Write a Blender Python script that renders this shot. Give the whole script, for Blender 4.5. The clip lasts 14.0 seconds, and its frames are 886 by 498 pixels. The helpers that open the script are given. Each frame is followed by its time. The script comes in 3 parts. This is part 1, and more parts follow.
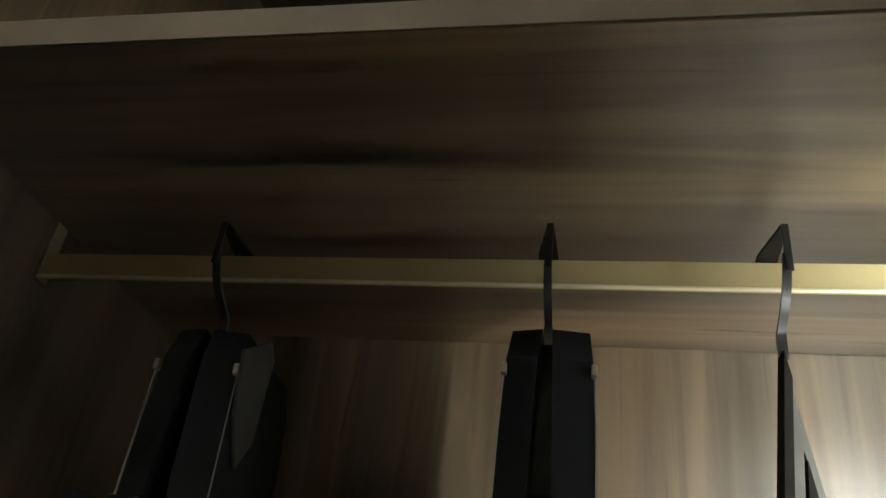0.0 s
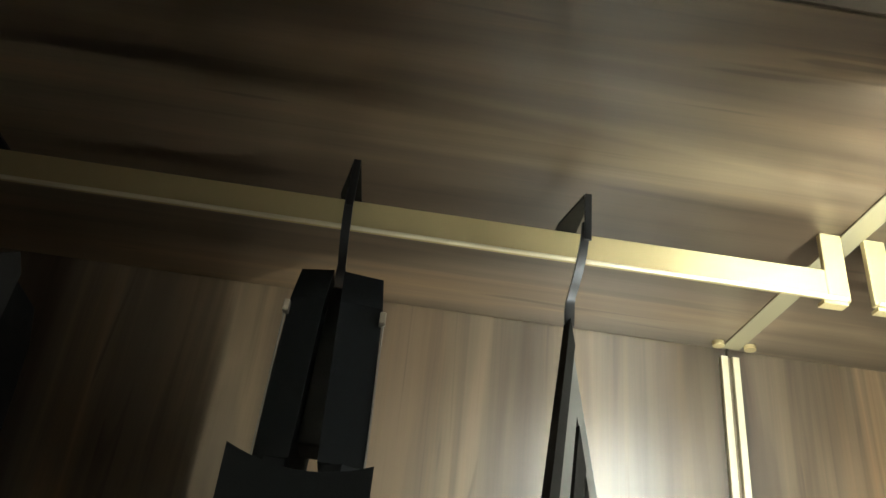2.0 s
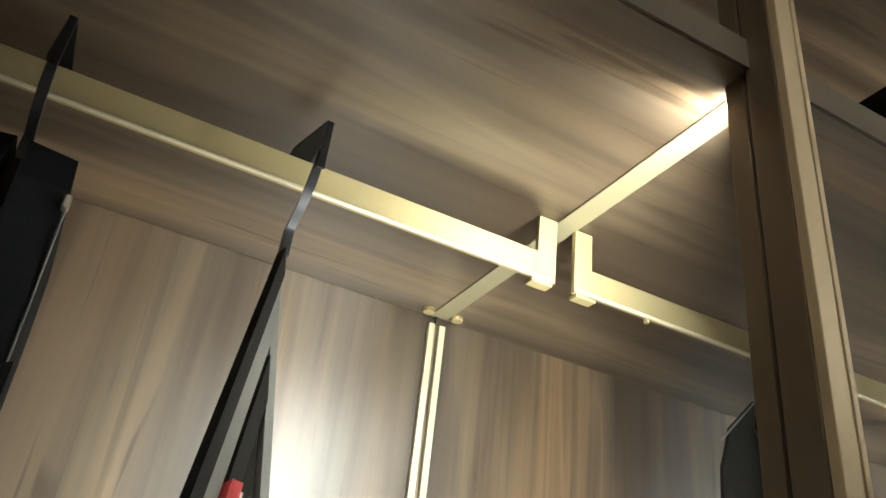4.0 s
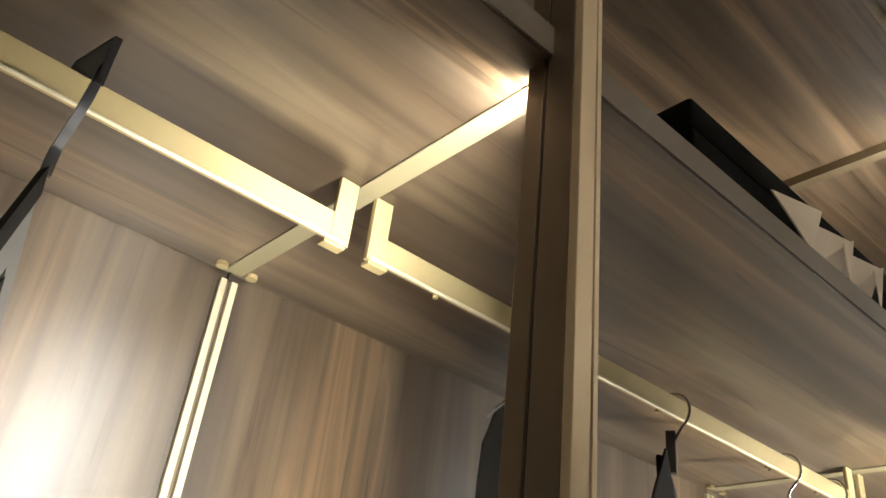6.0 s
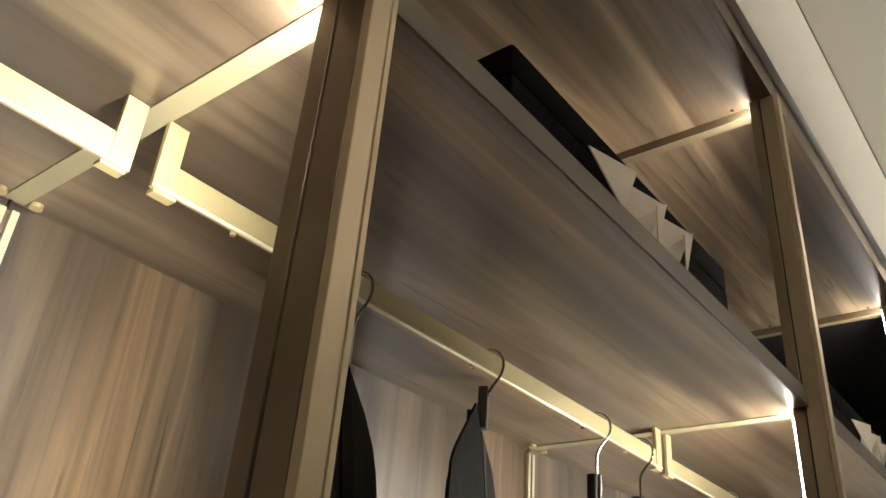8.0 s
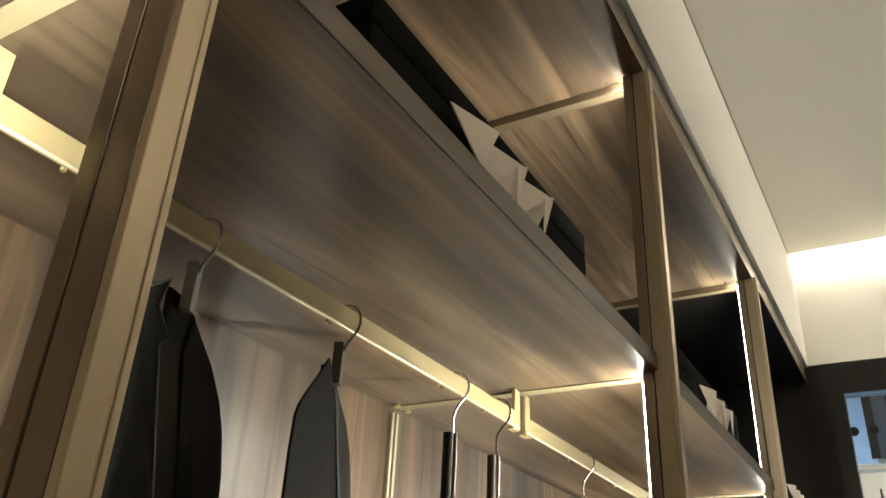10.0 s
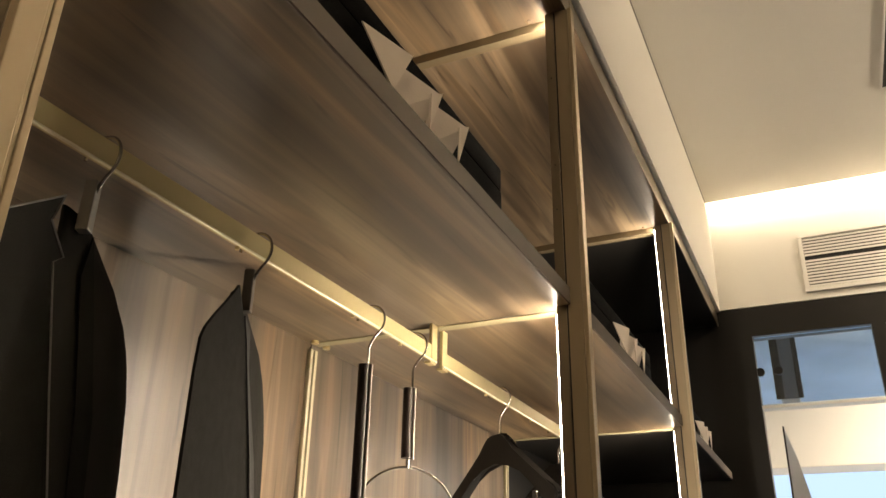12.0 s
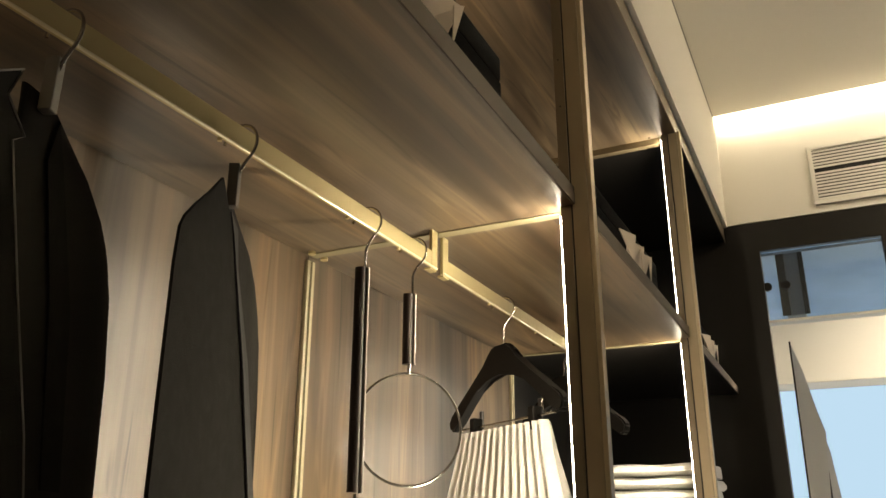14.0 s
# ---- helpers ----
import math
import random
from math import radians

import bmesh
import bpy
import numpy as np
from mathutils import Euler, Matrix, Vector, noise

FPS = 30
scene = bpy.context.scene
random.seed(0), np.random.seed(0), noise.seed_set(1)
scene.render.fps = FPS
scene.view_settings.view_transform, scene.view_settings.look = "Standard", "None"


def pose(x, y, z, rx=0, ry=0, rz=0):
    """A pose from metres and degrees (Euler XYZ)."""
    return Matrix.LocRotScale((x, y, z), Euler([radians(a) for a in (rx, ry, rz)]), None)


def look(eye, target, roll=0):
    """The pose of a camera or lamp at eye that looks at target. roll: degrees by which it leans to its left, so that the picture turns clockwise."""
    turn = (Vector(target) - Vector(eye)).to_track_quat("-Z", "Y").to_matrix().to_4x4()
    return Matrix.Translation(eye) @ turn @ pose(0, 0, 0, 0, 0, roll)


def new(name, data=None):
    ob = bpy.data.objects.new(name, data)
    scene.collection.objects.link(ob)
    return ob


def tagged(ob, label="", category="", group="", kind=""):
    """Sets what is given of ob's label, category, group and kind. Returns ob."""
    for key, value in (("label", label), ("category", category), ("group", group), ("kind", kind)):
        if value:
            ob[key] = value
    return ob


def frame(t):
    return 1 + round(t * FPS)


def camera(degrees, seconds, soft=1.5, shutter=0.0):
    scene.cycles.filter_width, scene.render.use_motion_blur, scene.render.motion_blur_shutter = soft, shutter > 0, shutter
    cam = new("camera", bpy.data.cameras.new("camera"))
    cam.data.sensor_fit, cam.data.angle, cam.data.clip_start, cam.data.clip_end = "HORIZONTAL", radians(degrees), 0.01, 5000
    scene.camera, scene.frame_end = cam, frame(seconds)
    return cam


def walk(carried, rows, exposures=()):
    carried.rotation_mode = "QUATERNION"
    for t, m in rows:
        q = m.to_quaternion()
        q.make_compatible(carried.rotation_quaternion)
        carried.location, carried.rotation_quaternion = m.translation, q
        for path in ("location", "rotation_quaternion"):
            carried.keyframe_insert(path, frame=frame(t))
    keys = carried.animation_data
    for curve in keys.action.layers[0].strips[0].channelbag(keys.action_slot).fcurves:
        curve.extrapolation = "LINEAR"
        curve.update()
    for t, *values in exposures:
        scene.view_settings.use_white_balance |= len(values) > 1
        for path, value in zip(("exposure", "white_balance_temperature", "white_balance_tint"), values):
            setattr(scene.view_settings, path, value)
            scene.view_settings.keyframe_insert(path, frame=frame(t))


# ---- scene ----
cam = camera(57.9, 14.0)
PATH = [
    (0, (0.134, 0.066, 1.627), (-0.247, 1.739, 2.658), 7.3),
    (0.5, (0.142, 0.079, 1.626), (-0.205, 1.768, 2.675), 7.3),
    (1, (0.137, 0.094, 1.629), (-0.08, 1.793, 2.685), 6.3),
    (1.5, (0.136, 0.098, 1.626), (0.076, 1.811, 2.658), 6.3),
    (2, (0.138, 0.118, 1.632), (0.242, 1.843, 2.638), 6.5),
    (2.5, (0.143, 0.134, 1.633), (0.445, 1.838, 2.635), 6.5),
    (3, (0.149, 0.143, 1.633), (0.611, 1.818, 2.622), 6.9),
    (3.5, (0.156, 0.154, 1.63), (0.762, 1.776, 2.63), 6.9),
    (4, (0.165, 0.163, 1.627), (0.897, 1.731, 2.63), 7.0),
    (6.5, (0.23, 0.158, 1.622), (1.389, 1.444, 2.622), 6.8),
    (7, (0.255, 0.154, 1.622), (1.49, 1.382, 2.604), 6.1),
    (7.5, (0.271, 0.152, 1.622), (1.557, 1.334, 2.595), 5.4),
    (8, (0.285, 0.149, 1.626), (1.621, 1.277, 2.597), 4.8),
    (8.5, (0.295, 0.146, 1.624), (1.68, 1.212, 2.596), 4.1),
    (9, (0.306, 0.142, 1.627), (1.733, 1.166, 2.584), 3.9),
    (11.5, (0.339, 0.109, 1.604), (1.969, 0.905, 2.448), 1.4),
    (12, (0.347, 0.114, 1.597), (1.994, 0.906, 2.411), 1.2),
    (12.5, (0.357, 0.117, 1.591), (2.017, 0.918, 2.367), 1.0),
    (13, (0.364, 0.122, 1.585), (2.032, 0.932, 2.333), 0.6),
    (13.5, (0.372, 0.123, 1.577), (2.056, 0.942, 2.281), 0.5),
    (14, (0.413, 0.136, 1.57), (2.111, 0.962, 2.229), 0.1),
]
EXPOSURES = [(0.0, 0.0, 6000, -1), (2.0, 0.1, 5950, -3), (4.0, 0.1, 6000, 1), (6.5, 0.05, 6450, 10), (8.0, 0.05, 6400, 8), (9.0, 0.05, 6050, 1), (11.5, 0.0, 7600, 15), (13.0, -0.22, 7800, 11), (14.0, -0.40, 7850, 9)]
walk(cam, [(t, look(eye, target, roll)) for t, eye, target, roll in PATH], EXPOSURES)

# ---- levels and lights ----
BACK, SHELF_FRONT, LED_Y = 1.0, 0.467, 0.493
SHELF_Z, SHELF_T, TOP_Z = 2.06, 0.030, 2.680
LEFT_X, END_X = -0.45, 3.69
POSTS = (0.546, 1.592, 2.638)
POST_LEFT = (0.535, 1.571, 2.618)
ROD_Y, ROD_LOW, ROD_HIGH = 0.72, 1.9905, 2.0200
CEILING_Z, ROOM_BACK, ROOM_LEFT = 3.215, -1.5, -1.3
LED_LIGHT, LED_SIDE, COVE_LIGHT, DAY_LIGHT, FILL_LIGHT = 250.0, 80.0, 48.0, 1.4, 45.0

world = bpy.data.worlds.new("world")
scene.world = world
world.use_nodes = True
world.node_tree.nodes["Background"].inputs[0].default_value = (0.75, 0.85, 1.0, 1)
world.node_tree.nodes["Background"].inputs[1].default_value = 0.05


# ---- materials ----
def material(name, colour, rough=0.5, metal=0.0, variation=0.15, scale=30.0, bump=0.05, specular=0.5):
    """A plain surface with uneven tone, gloss and relief at two scales."""
    m = bpy.data.materials.new(name)
    m.use_nodes = True
    nt = m.node_tree
    b = nt.nodes["Principled BSDF"]
    tc = nt.nodes.new("ShaderNodeTexCoord")
    n1 = nt.nodes.new("ShaderNodeTexNoise")
    n1.inputs["Scale"].default_value, n1.inputs["Detail"].default_value = scale, 6
    n2 = nt.nodes.new("ShaderNodeTexNoise")
    n2.inputs["Scale"].default_value, n2.inputs["Detail"].default_value = scale * 12, 3
    nt.links.new(tc.outputs["Object"], n1.inputs["Vector"])
    nt.links.new(tc.outputs["Object"], n2.inputs["Vector"])
    mix = nt.nodes.new("ShaderNodeMix")
    mix.data_type = "RGBA"
    mix.inputs[6].default_value = (*[c * (1 - variation) for c in colour], 1)
    mix.inputs[7].default_value = (*[min(1, c * (1 + variation)) for c in colour], 1)
    nt.links.new(n1.outputs["Fac"], mix.inputs[0])
    nt.links.new(mix.outputs[2], b.inputs["Base Color"])
    mr = nt.nodes.new("ShaderNodeMapRange")
    mr.inputs["To Min"].default_value, mr.inputs["To Max"].default_value = rough * 0.85, min(1, rough * 1.15)
    nt.links.new(n1.outputs["Fac"], mr.inputs["Value"])
    nt.links.new(mr.outputs[0], b.inputs["Roughness"])
    b.inputs["Metallic"].default_value = metal
    b.inputs["Specular IOR Level"].default_value = specular
    if bump:
        bp = nt.nodes.new("ShaderNodeBump")
        bp.inputs["Strength"].default_value, bp.inputs["Distance"].default_value = bump, 0.002
        nt.links.new(n2.outputs["Fac"], bp.inputs["Height"])
        nt.links.new(bp.outputs[0], b.inputs["Normal"])
    return m


def wood(name, axis, tint=0.64, rough=0.34):
    """Walnut veneer with its grain along an axis (0 = x, 2 = z): broad bands, thin streaks and pores."""
    m = bpy.data.materials.new(name)
    m.use_nodes = True
    nt = m.node_tree
    b = nt.nodes["Principled BSDF"]
    tc = nt.nodes.new("ShaderNodeTexCoord")

    def grain(along, across, detail, warp=0.0):
        mp = nt.nodes.new("ShaderNodeMapping")
        sc = [across] * 3
        sc[axis] = along
        mp.inputs["Scale"].default_value = sc
        nt.links.new(tc.outputs["Object"], mp.inputs["Vector"])
        nz = nt.nodes.new("ShaderNodeTexNoise")
        nz.inputs["Scale"].default_value, nz.inputs["Detail"].default_value = 1.0, detail
        nz.inputs["Distortion"].default_value = warp
        nt.links.new(mp.outputs[0], nz.inputs["Vector"])
        return nz.outputs["Fac"]

    def ramp(src, stops, scaled=False):
        r = nt.nodes.new("ShaderNodeValToRGB")
        while len(r.color_ramp.elements) < len(stops):
            r.color_ramp.elements.new(0.5)
        for e, (p, c) in zip(r.color_ramp.elements, stops):
            e.position, e.color = p, (*[v * (tint if c is not None and scaled else 1.0) for v in c], 1)
        nt.links.new(src, r.inputs[0])
        return r.outputs[0]

    def mixed(kind, fac, a, c):
        x = nt.nodes.new("ShaderNodeMix")
        x.data_type, x.blend_type = "RGBA", kind
        x.inputs[0].default_value = fac
        nt.links.new(a, x.inputs[6])
        nt.links.new(c, x.inputs[7])
        return x.outputs[2]

    broad = ramp(grain(0.75, 7.5, 3, 0.8), [(0.36, (0.090, 0.066, 0.046)), (0.44, (0.148, 0.114, 0.082)), (0.51, (0.200, 0.158, 0.119)), (0.565, (0.218, 0.170, 0.124)), (0.60, (0.300, 0.236, 0.168)), (0.65, (0.190, 0.145, 0.103))], True)
    streak = ramp(grain(0.9, 10.0, 4, 0.9), [(0.35, (0.52, 0.48, 0.45)), (0.42, (0.85, 0.84, 0.83)), (0.53, (1.0, 1.0, 1.0)), (0.58, (1.10, 1.06, 1.0)), (0.615, (1.27, 1.19, 1.05)), (0.66, (1.1, 1.06, 1.0))])
    pores = ramp(grain(7.0, 380.0, 3), [(0.35, (0.80, 0.79, 0.78)), (0.55, (1.0, 1.0, 1.0)), (0.7, (1.05, 1.04, 1.03))])
    tone = mixed("MULTIPLY", 0.85, broad, streak)
    warm = ramp(grain(0.6, 3.2, 2, 0.5), [(0.35, (0.96, 0.88, 0.79)), (0.5, (1.08, 1.0, 0.87)), (0.64, (1.21, 1.03, 0.82))])
    tone = mixed("MULTIPLY", 0.9, tone, warm)
    tone = mixed("MULTIPLY", 0.35, tone, pores)
    marks = ramp(grain(3.0, 48.0, 2, 0.8), [(0.29, (0.42, 0.38, 0.35)), (0.37, (1.0, 1.0, 1.0)), (0.9, (1.0, 1.0, 1.0))])
    tone = mixed("MULTIPLY", 0.8, tone, marks)
    lines = ramp(grain(0.55, 30.0, 5, 1.2), [(0.36, (0.66, 0.63, 0.60)), (0.46, (0.97, 0.96, 0.95)), (0.56, (1.0, 1.0, 1.0)), (0.66, (1.22, 1.16, 1.06))])
    tone = mixed("MULTIPLY", 0.80, tone, lines)
    nt.links.new(tone, b.inputs["Base Color"])
    gloss = nt.nodes.new("ShaderNodeMapRange")
    gloss.inputs["To Min"].default_value, gloss.inputs["To Max"].default_value = rough * 0.85, rough * 1.25
    nt.links.new(grain(2.0, 30.0, 3), gloss.inputs["Value"])
    nt.links.new(gloss.outputs[0], b.inputs["Roughness"])
    bp = nt.nodes.new("ShaderNodeBump")
    b.inputs["IOR"].default_value = 1.8
    bp.inputs["Strength"].default_value, bp.inputs["Distance"].default_value = 0.08, 0.001
    nt.links.new(grain(8.0, 350.0, 2), bp.inputs["Height"])
    nt.links.new(bp.outputs[0], b.inputs["Normal"])
    return m


def glow(name, colour, strength):
    m = bpy.data.materials.new(name)
    m.use_nodes = True
    nt = m.node_tree
    nt.nodes.remove(nt.nodes["Principled BSDF"])
    e = nt.nodes.new("ShaderNodeEmission")
    e.inputs[0].default_value, e.inputs[1].default_value = (*colour, 1), strength
    nt.links.new(e.outputs[0], nt.nodes["Material Output"].inputs[0])
    return m


WOOD_X = wood("walnut_along", 0)
WOOD_Z = wood("walnut_upright", 2, rough=0.375)
WOOD_EDGE = material("dark_walnut_edge", (0.110, 0.090, 0.074), 0.65, 0, 0.25, 12, 0.05, 0.12)
BRASS = material("satin_brass", (0.56, 0.455, 0.240), 0.40, 0.50, 0.05, 8, 0.03)
BRASS_FLAT = material("champagne_lacquer", (0.33, 0.29, 0.18), 0.45, 0.35, 0.05, 8, 0.03)
POLISHED = material("polished_brass", (0.86, 0.78, 0.58), 0.30, 0.5, 0.03, 8, 0.0)
TRACK = material("pale_champagne_track", (0.56, 0.50, 0.345), 0.45, 0.25, 0.04, 8, 0.03)
BAR_SHADED = material("shaded_champagne", (0.20, 0.155, 0.095), 0.42, 0.5, 0.06, 8, 0.03)
FRONT = material("champagne_profile", (0.46, 0.37, 0.245), 0.40, 0.35, 0.06, 6, 0.03)
SIDE_LIT = material("lit_post_side", (0.33, 0.265, 0.175), 0.40, 0.35, 0.08, 8, 0.03)
SIDE_HALF_LIT = material("half_lit_post_side", (0.20, 0.158, 0.105), 0.40, 0.4, 0.08, 8, 0.03)
BRONZE = material("dark_bronze", (0.225, 0.180, 0.132), 0.33, 0.8, 0.10, 10, 0.04)
GROOVE = material("black_gap", (0.012, 0.010, 0.009), 0.7, 0, 0.1)
BLACK_BOARD = material("black_lacquer_and_shade", (0.0125, 0.0112, 0.0100), 0.40, 0, 0.2, 4, 0.03, 0.22)
CLOTH = material("black_wool", (0.0165, 0.0150, 0.0125), 0.88, 0, 0.35, 60, 0.3, 0.15)
CLOTH_GREY = material("charcoal_wool", (0.0078, 0.0069, 0.0053), 0.85, 0, 0.3, 60, 0.3, 0.12)
CLOTH_DARK = material("black_leather_cloth", (0.0052, 0.0058, 0.0070), 0.75, 0, 0.3, 90, 0.12, 0.08)
FLAP_LIT = material("lit_flap_cloth", (0.020, 0.0205, 0.022), 0.7, 0, 0.25, 60, 0.2, 0.25)
LAPEL = material("charcoal_satin", (0.030, 0.0295, 0.029), 0.7, 0, 0.25, 60, 0.2, 0.25)
PIPING = material("grey_piping", (0.14, 0.135, 0.13), 0.6, 0, 0.1)
STEEL = material("gunmetal", (0.10, 0.10, 0.105), 0.33, 0.9, 0.1, 20, 0.04)
ROD_STEEL = material("brushed_steel", (0.24, 0.215, 0.185), 0.40, 0.9, 0.1, 20, 0.02)
NECK = material("grey_hanger_neck", (0.17, 0.163, 0.155), 0.34, 0.6, 0.1, 20, 0.03)
FRAME_GREY = material("grey_frame_edge", (0.13, 0.128, 0.122), 0.42, 0.2, 0.1, 20, 0.03)
CHROME = material("polished_steel", (0.46, 0.44, 0.41), 0.24, 1.0, 0.05, 20, 0.0)
ROLLER = material("dark_brown_leather", (0.026, 0.016, 0.012), 0.42, 0, 0.2, 40, 0.08, 0.3)
HANGER_BLACK = material("black_hanger", (0.0055, 0.0048, 0.0044), 0.5, 0, 0.2, 20, 0.05, 0.22)
WHITE_CLOTH = material("white_pleated_cloth", (0.78, 0.76, 0.72), 0.85, 0, 0.04, 40, 0.06)
CARD = material("cream_card", (0.66, 0.58, 0.50), 0.75, 0, 0.06, 25, 0.1)
BOX_BLACK = material("black_box_cloth", (0.0022, 0.0021, 0.0021), 0.9, 0, 0.3, 60, 0.3, 0.03)
MATT_BLACK = material("matt_black_lacquer", (0.006, 0.0055, 0.005), 0.6, 0, 0.2, 20, 0.05, 0.15)
RED = material("red_cloth", (0.33, 0.022, 0.025), 0.7, 0, 0.15, 30, 0.3)
PLASTER = material("cream_plaster", (0.80, 0.77, 0.70), 0.75, 0, 0.03, 3, 0.06)
WHITE_METAL = material("white_enamel", (0.78, 0.75, 0.69), 0.45, 0, 0.03, 10, 0.02)
DARK_SLOT = material("dark_duct", (0.010, 0.009, 0.008), 0.7, 0, 0.2)
# Floor and far walls stay out of view; dark tints limit bounced light.
FLOOR = wood("dark_floor_unseen", 0, 0.07, 0.5)
OPPOSITE = wood("dark_walnut_unseen", 2, 0.26, 0.5)
LED = glow("led_diffuser", (1.0, 0.96, 0.85), LED_LIGHT * 1.55)
LED_INNER = glow("led_diffuser_inner", (1.0, 0.96, 0.85), LED_LIGHT * 1.1)
LED_UPPER = glow("led_diffuser_upper", (1.0, 0.96, 0.85), LED_LIGHT * 1.0)
LED_EDGE = glow("led_diffuser_edge", (1.0, 0.93, 0.82), LED_SIDE)
PELMET_FILL = glow("pelmet_fill", (1.0, 0.93, 0.80), 235.0)
LED_FAR = glow("led_diffuser_far_side", (1.0, 0.92, 0.79), LED_LIGHT * 0.75)
# Lenses of the added fill lights, stronger at the west and east ends.
FILL_SPOT = glow("fill_lens", (1.0, 0.83, 0.58), FILL_LIGHT)
FILL_EAST = glow("wall_fill_lens", (1.0, 0.92, 0.78), FILL_LIGHT * 20.0)
FILL_WEST = glow("edge_fill_lens", (1.0, 0.84, 0.62), FILL_LIGHT * 20.0)
HOUSING = material("led_housing", (0.30, 0.28, 0.25), 0.5, 0.3, 0.05)
COVE = glow("cove_tape", (1.0, 0.92, 0.77), COVE_LIGHT)


# ---- mesh helpers ----
def box(bm, x0, x1, y0, y1, z0, z1, bevel=0.0):
    m = Matrix.LocRotScale(((x0 + x1) / 2, (y0 + y1) / 2, (z0 + z1) / 2), None, (abs(x1 - x0), abs(y1 - y0), abs(z1 - z0)))
    made = bmesh.ops.create_cube(bm, size=1.0, matrix=m)
    if bevel:
        edges = list({e for v in made["verts"] for e in v.link_edges})
        bmesh.ops.bevel(bm, geom=edges, offset=bevel, segments=2, affect="EDGES", profile=0.5)
    return bm


def block(*size, bevel=0.0):
    return box(bmesh.new(), *size, bevel=bevel)


def rod_of(bm, a, b, r, seg=12, r2=None):
    a, b = Vector(a), Vector(b)
    d = b - a
    m = Matrix.Translation((a + b) / 2) @ d.to_track_quat("Z", "Y").to_matrix().to_4x4()
    bmesh.ops.create_cone(bm, cap_ends=True, segments=seg, radius1=r, radius2=r if r2 is None else r2, depth=d.length, matrix=m)
    return bm


def tube(bm, points, r, seg=8):
    """A round wire through points."""
    pts = [Vector(p) for p in points]
    rings, side = [], None
    for i, p in enumerate(pts):
        d = (pts[min(i + 1, len(pts) - 1)] - pts[max(i - 1, 0)]).normalized()
        if side is None:
            side = d.orthogonal().normalized()
        side = (side - d * side.dot(d)).normalized()
        up = d.cross(side)
        rings.append([bm.verts.new(p + r * (math.cos(t) * side + math.sin(t) * up)) for t in [2 * math.pi * k / seg for k in range(seg)]])
    for a, b in zip(rings, rings[1:]):
        for k in range(seg):
            bm.faces.new((a[k], a[(k + 1) % seg], b[(k + 1) % seg], b[k]))
    bm.faces.new(rings[0][::-1])
    bm.faces.new(rings[-1])
    return bm


def extrude_outline(bm, outline, offset):
    """A plate: an outline of points, thickened by offset, a vector."""
    a = [bm.verts.new(Vector(p)) for p in outline]
    b = [bm.verts.new(Vector(p) + Vector(offset)) for p in outline]
    bm.faces.new(a[::-1])
    bm.faces.new(b)
    for i in range(len(a)):
        j = (i + 1) % len(a)
        bm.faces.new((a[i], a[j], b[j], b[i]))
    return bm


def loft(bm, sections):
    """A closed skin through rings of the same count, capped."""
    rings = [[bm.verts.new(Vector(p)) for p in s] for s in sections]
    n = len(rings[0])
    for a, b in zip(rings, rings[1:]):
        for k in range(n):
            bm.faces.new((a[k], a[(k + 1) % n], b[(k + 1) % n], b[k]))
    bm.faces.new(rings[0][::-1])
    bm.faces.new(rings[-1])
    return bm


def finish(name, bm, mat, smooth=False):
    bmesh.ops.recalc_face_normals(bm, faces=bm.faces[:])
    me = bpy.data.meshes.new(name)
    bm.to_mesh(me)
    bm.free()
    me.materials.append(mat)
    if smooth:
        me.polygons.foreach_set("use_smooth", [True] * len(me.polygons))
        me.set_sharp_from_angle(angle=radians(40))
    return new(name, me)


def part(name, bm, mat, parent, label="", smooth=False):
    ob = finish(name, bm, mat, smooth)
    ob.parent = parent
    if label:
        tagged(ob, label)
    return ob


def structure(name, bm, mat, label, category):
    return tagged(finish(name, bm, mat), label, category, "", "structure")


def thing(name, label, category, group="", at=None):
    ob = new(name)
    ob.empty_display_size = 0.05
    if at is not None:
        ob.matrix_basis = at
    return tagged(ob, label, category, group)


# ---- the room ----
structure("floor", block(ROOM_LEFT, END_X + 0.2, ROOM_BACK - 0.1, BACK + 0.12, -0.05, 0.0), FLOOR, "unseen brown wooden floor, kept dark to cut bounced light", "floor")
structure("wall_back", block(LEFT_X - 0.02, END_X + 0.2, BACK + 0.012, BACK + 0.12, 0.0, CEILING_Z + 0.2), BLACK_BOARD, "dark wall behind the wardrobe", "wall")
structure("wall_south", block(ROOM_LEFT, END_X + 0.2, ROOM_BACK - 0.1, ROOM_BACK, 0.0, CEILING_Z), OPPOSITE, "unseen walnut wall facing the wardrobe, kept dark to cut bounced light", "wall")
structure("wall_west", block(ROOM_LEFT - 0.1, ROOM_LEFT, ROOM_BACK - 0.1, BACK + 0.12, 0.0, CEILING_Z), OPPOSITE, "unseen walnut wall closing the room's end, kept dark to cut bounced light", "wall")
structure("ceiling", block(ROOM_LEFT, END_X - 0.07, ROOM_BACK, 0.428, CEILING_Z, CEILING_Z + 0.06), PLASTER, "smooth cream plaster ceiling", "ceiling")
structure("ceiling_void", block(ROOM_LEFT, END_X + 0.2, ROOM_BACK, 0.6, CEILING_Z + 0.16, CEILING_Z + 0.2), PLASTER, "plaster above the lit ceiling cove", "ceiling")
structure("trim", block(ROOM_LEFT, END_X - 0.07, 0.4285, 0.4315, CEILING_Z - 0.002, CEILING_Z + 0.06), HOUSING, "thin shadow gap between ceiling and bulkhead", "trim")
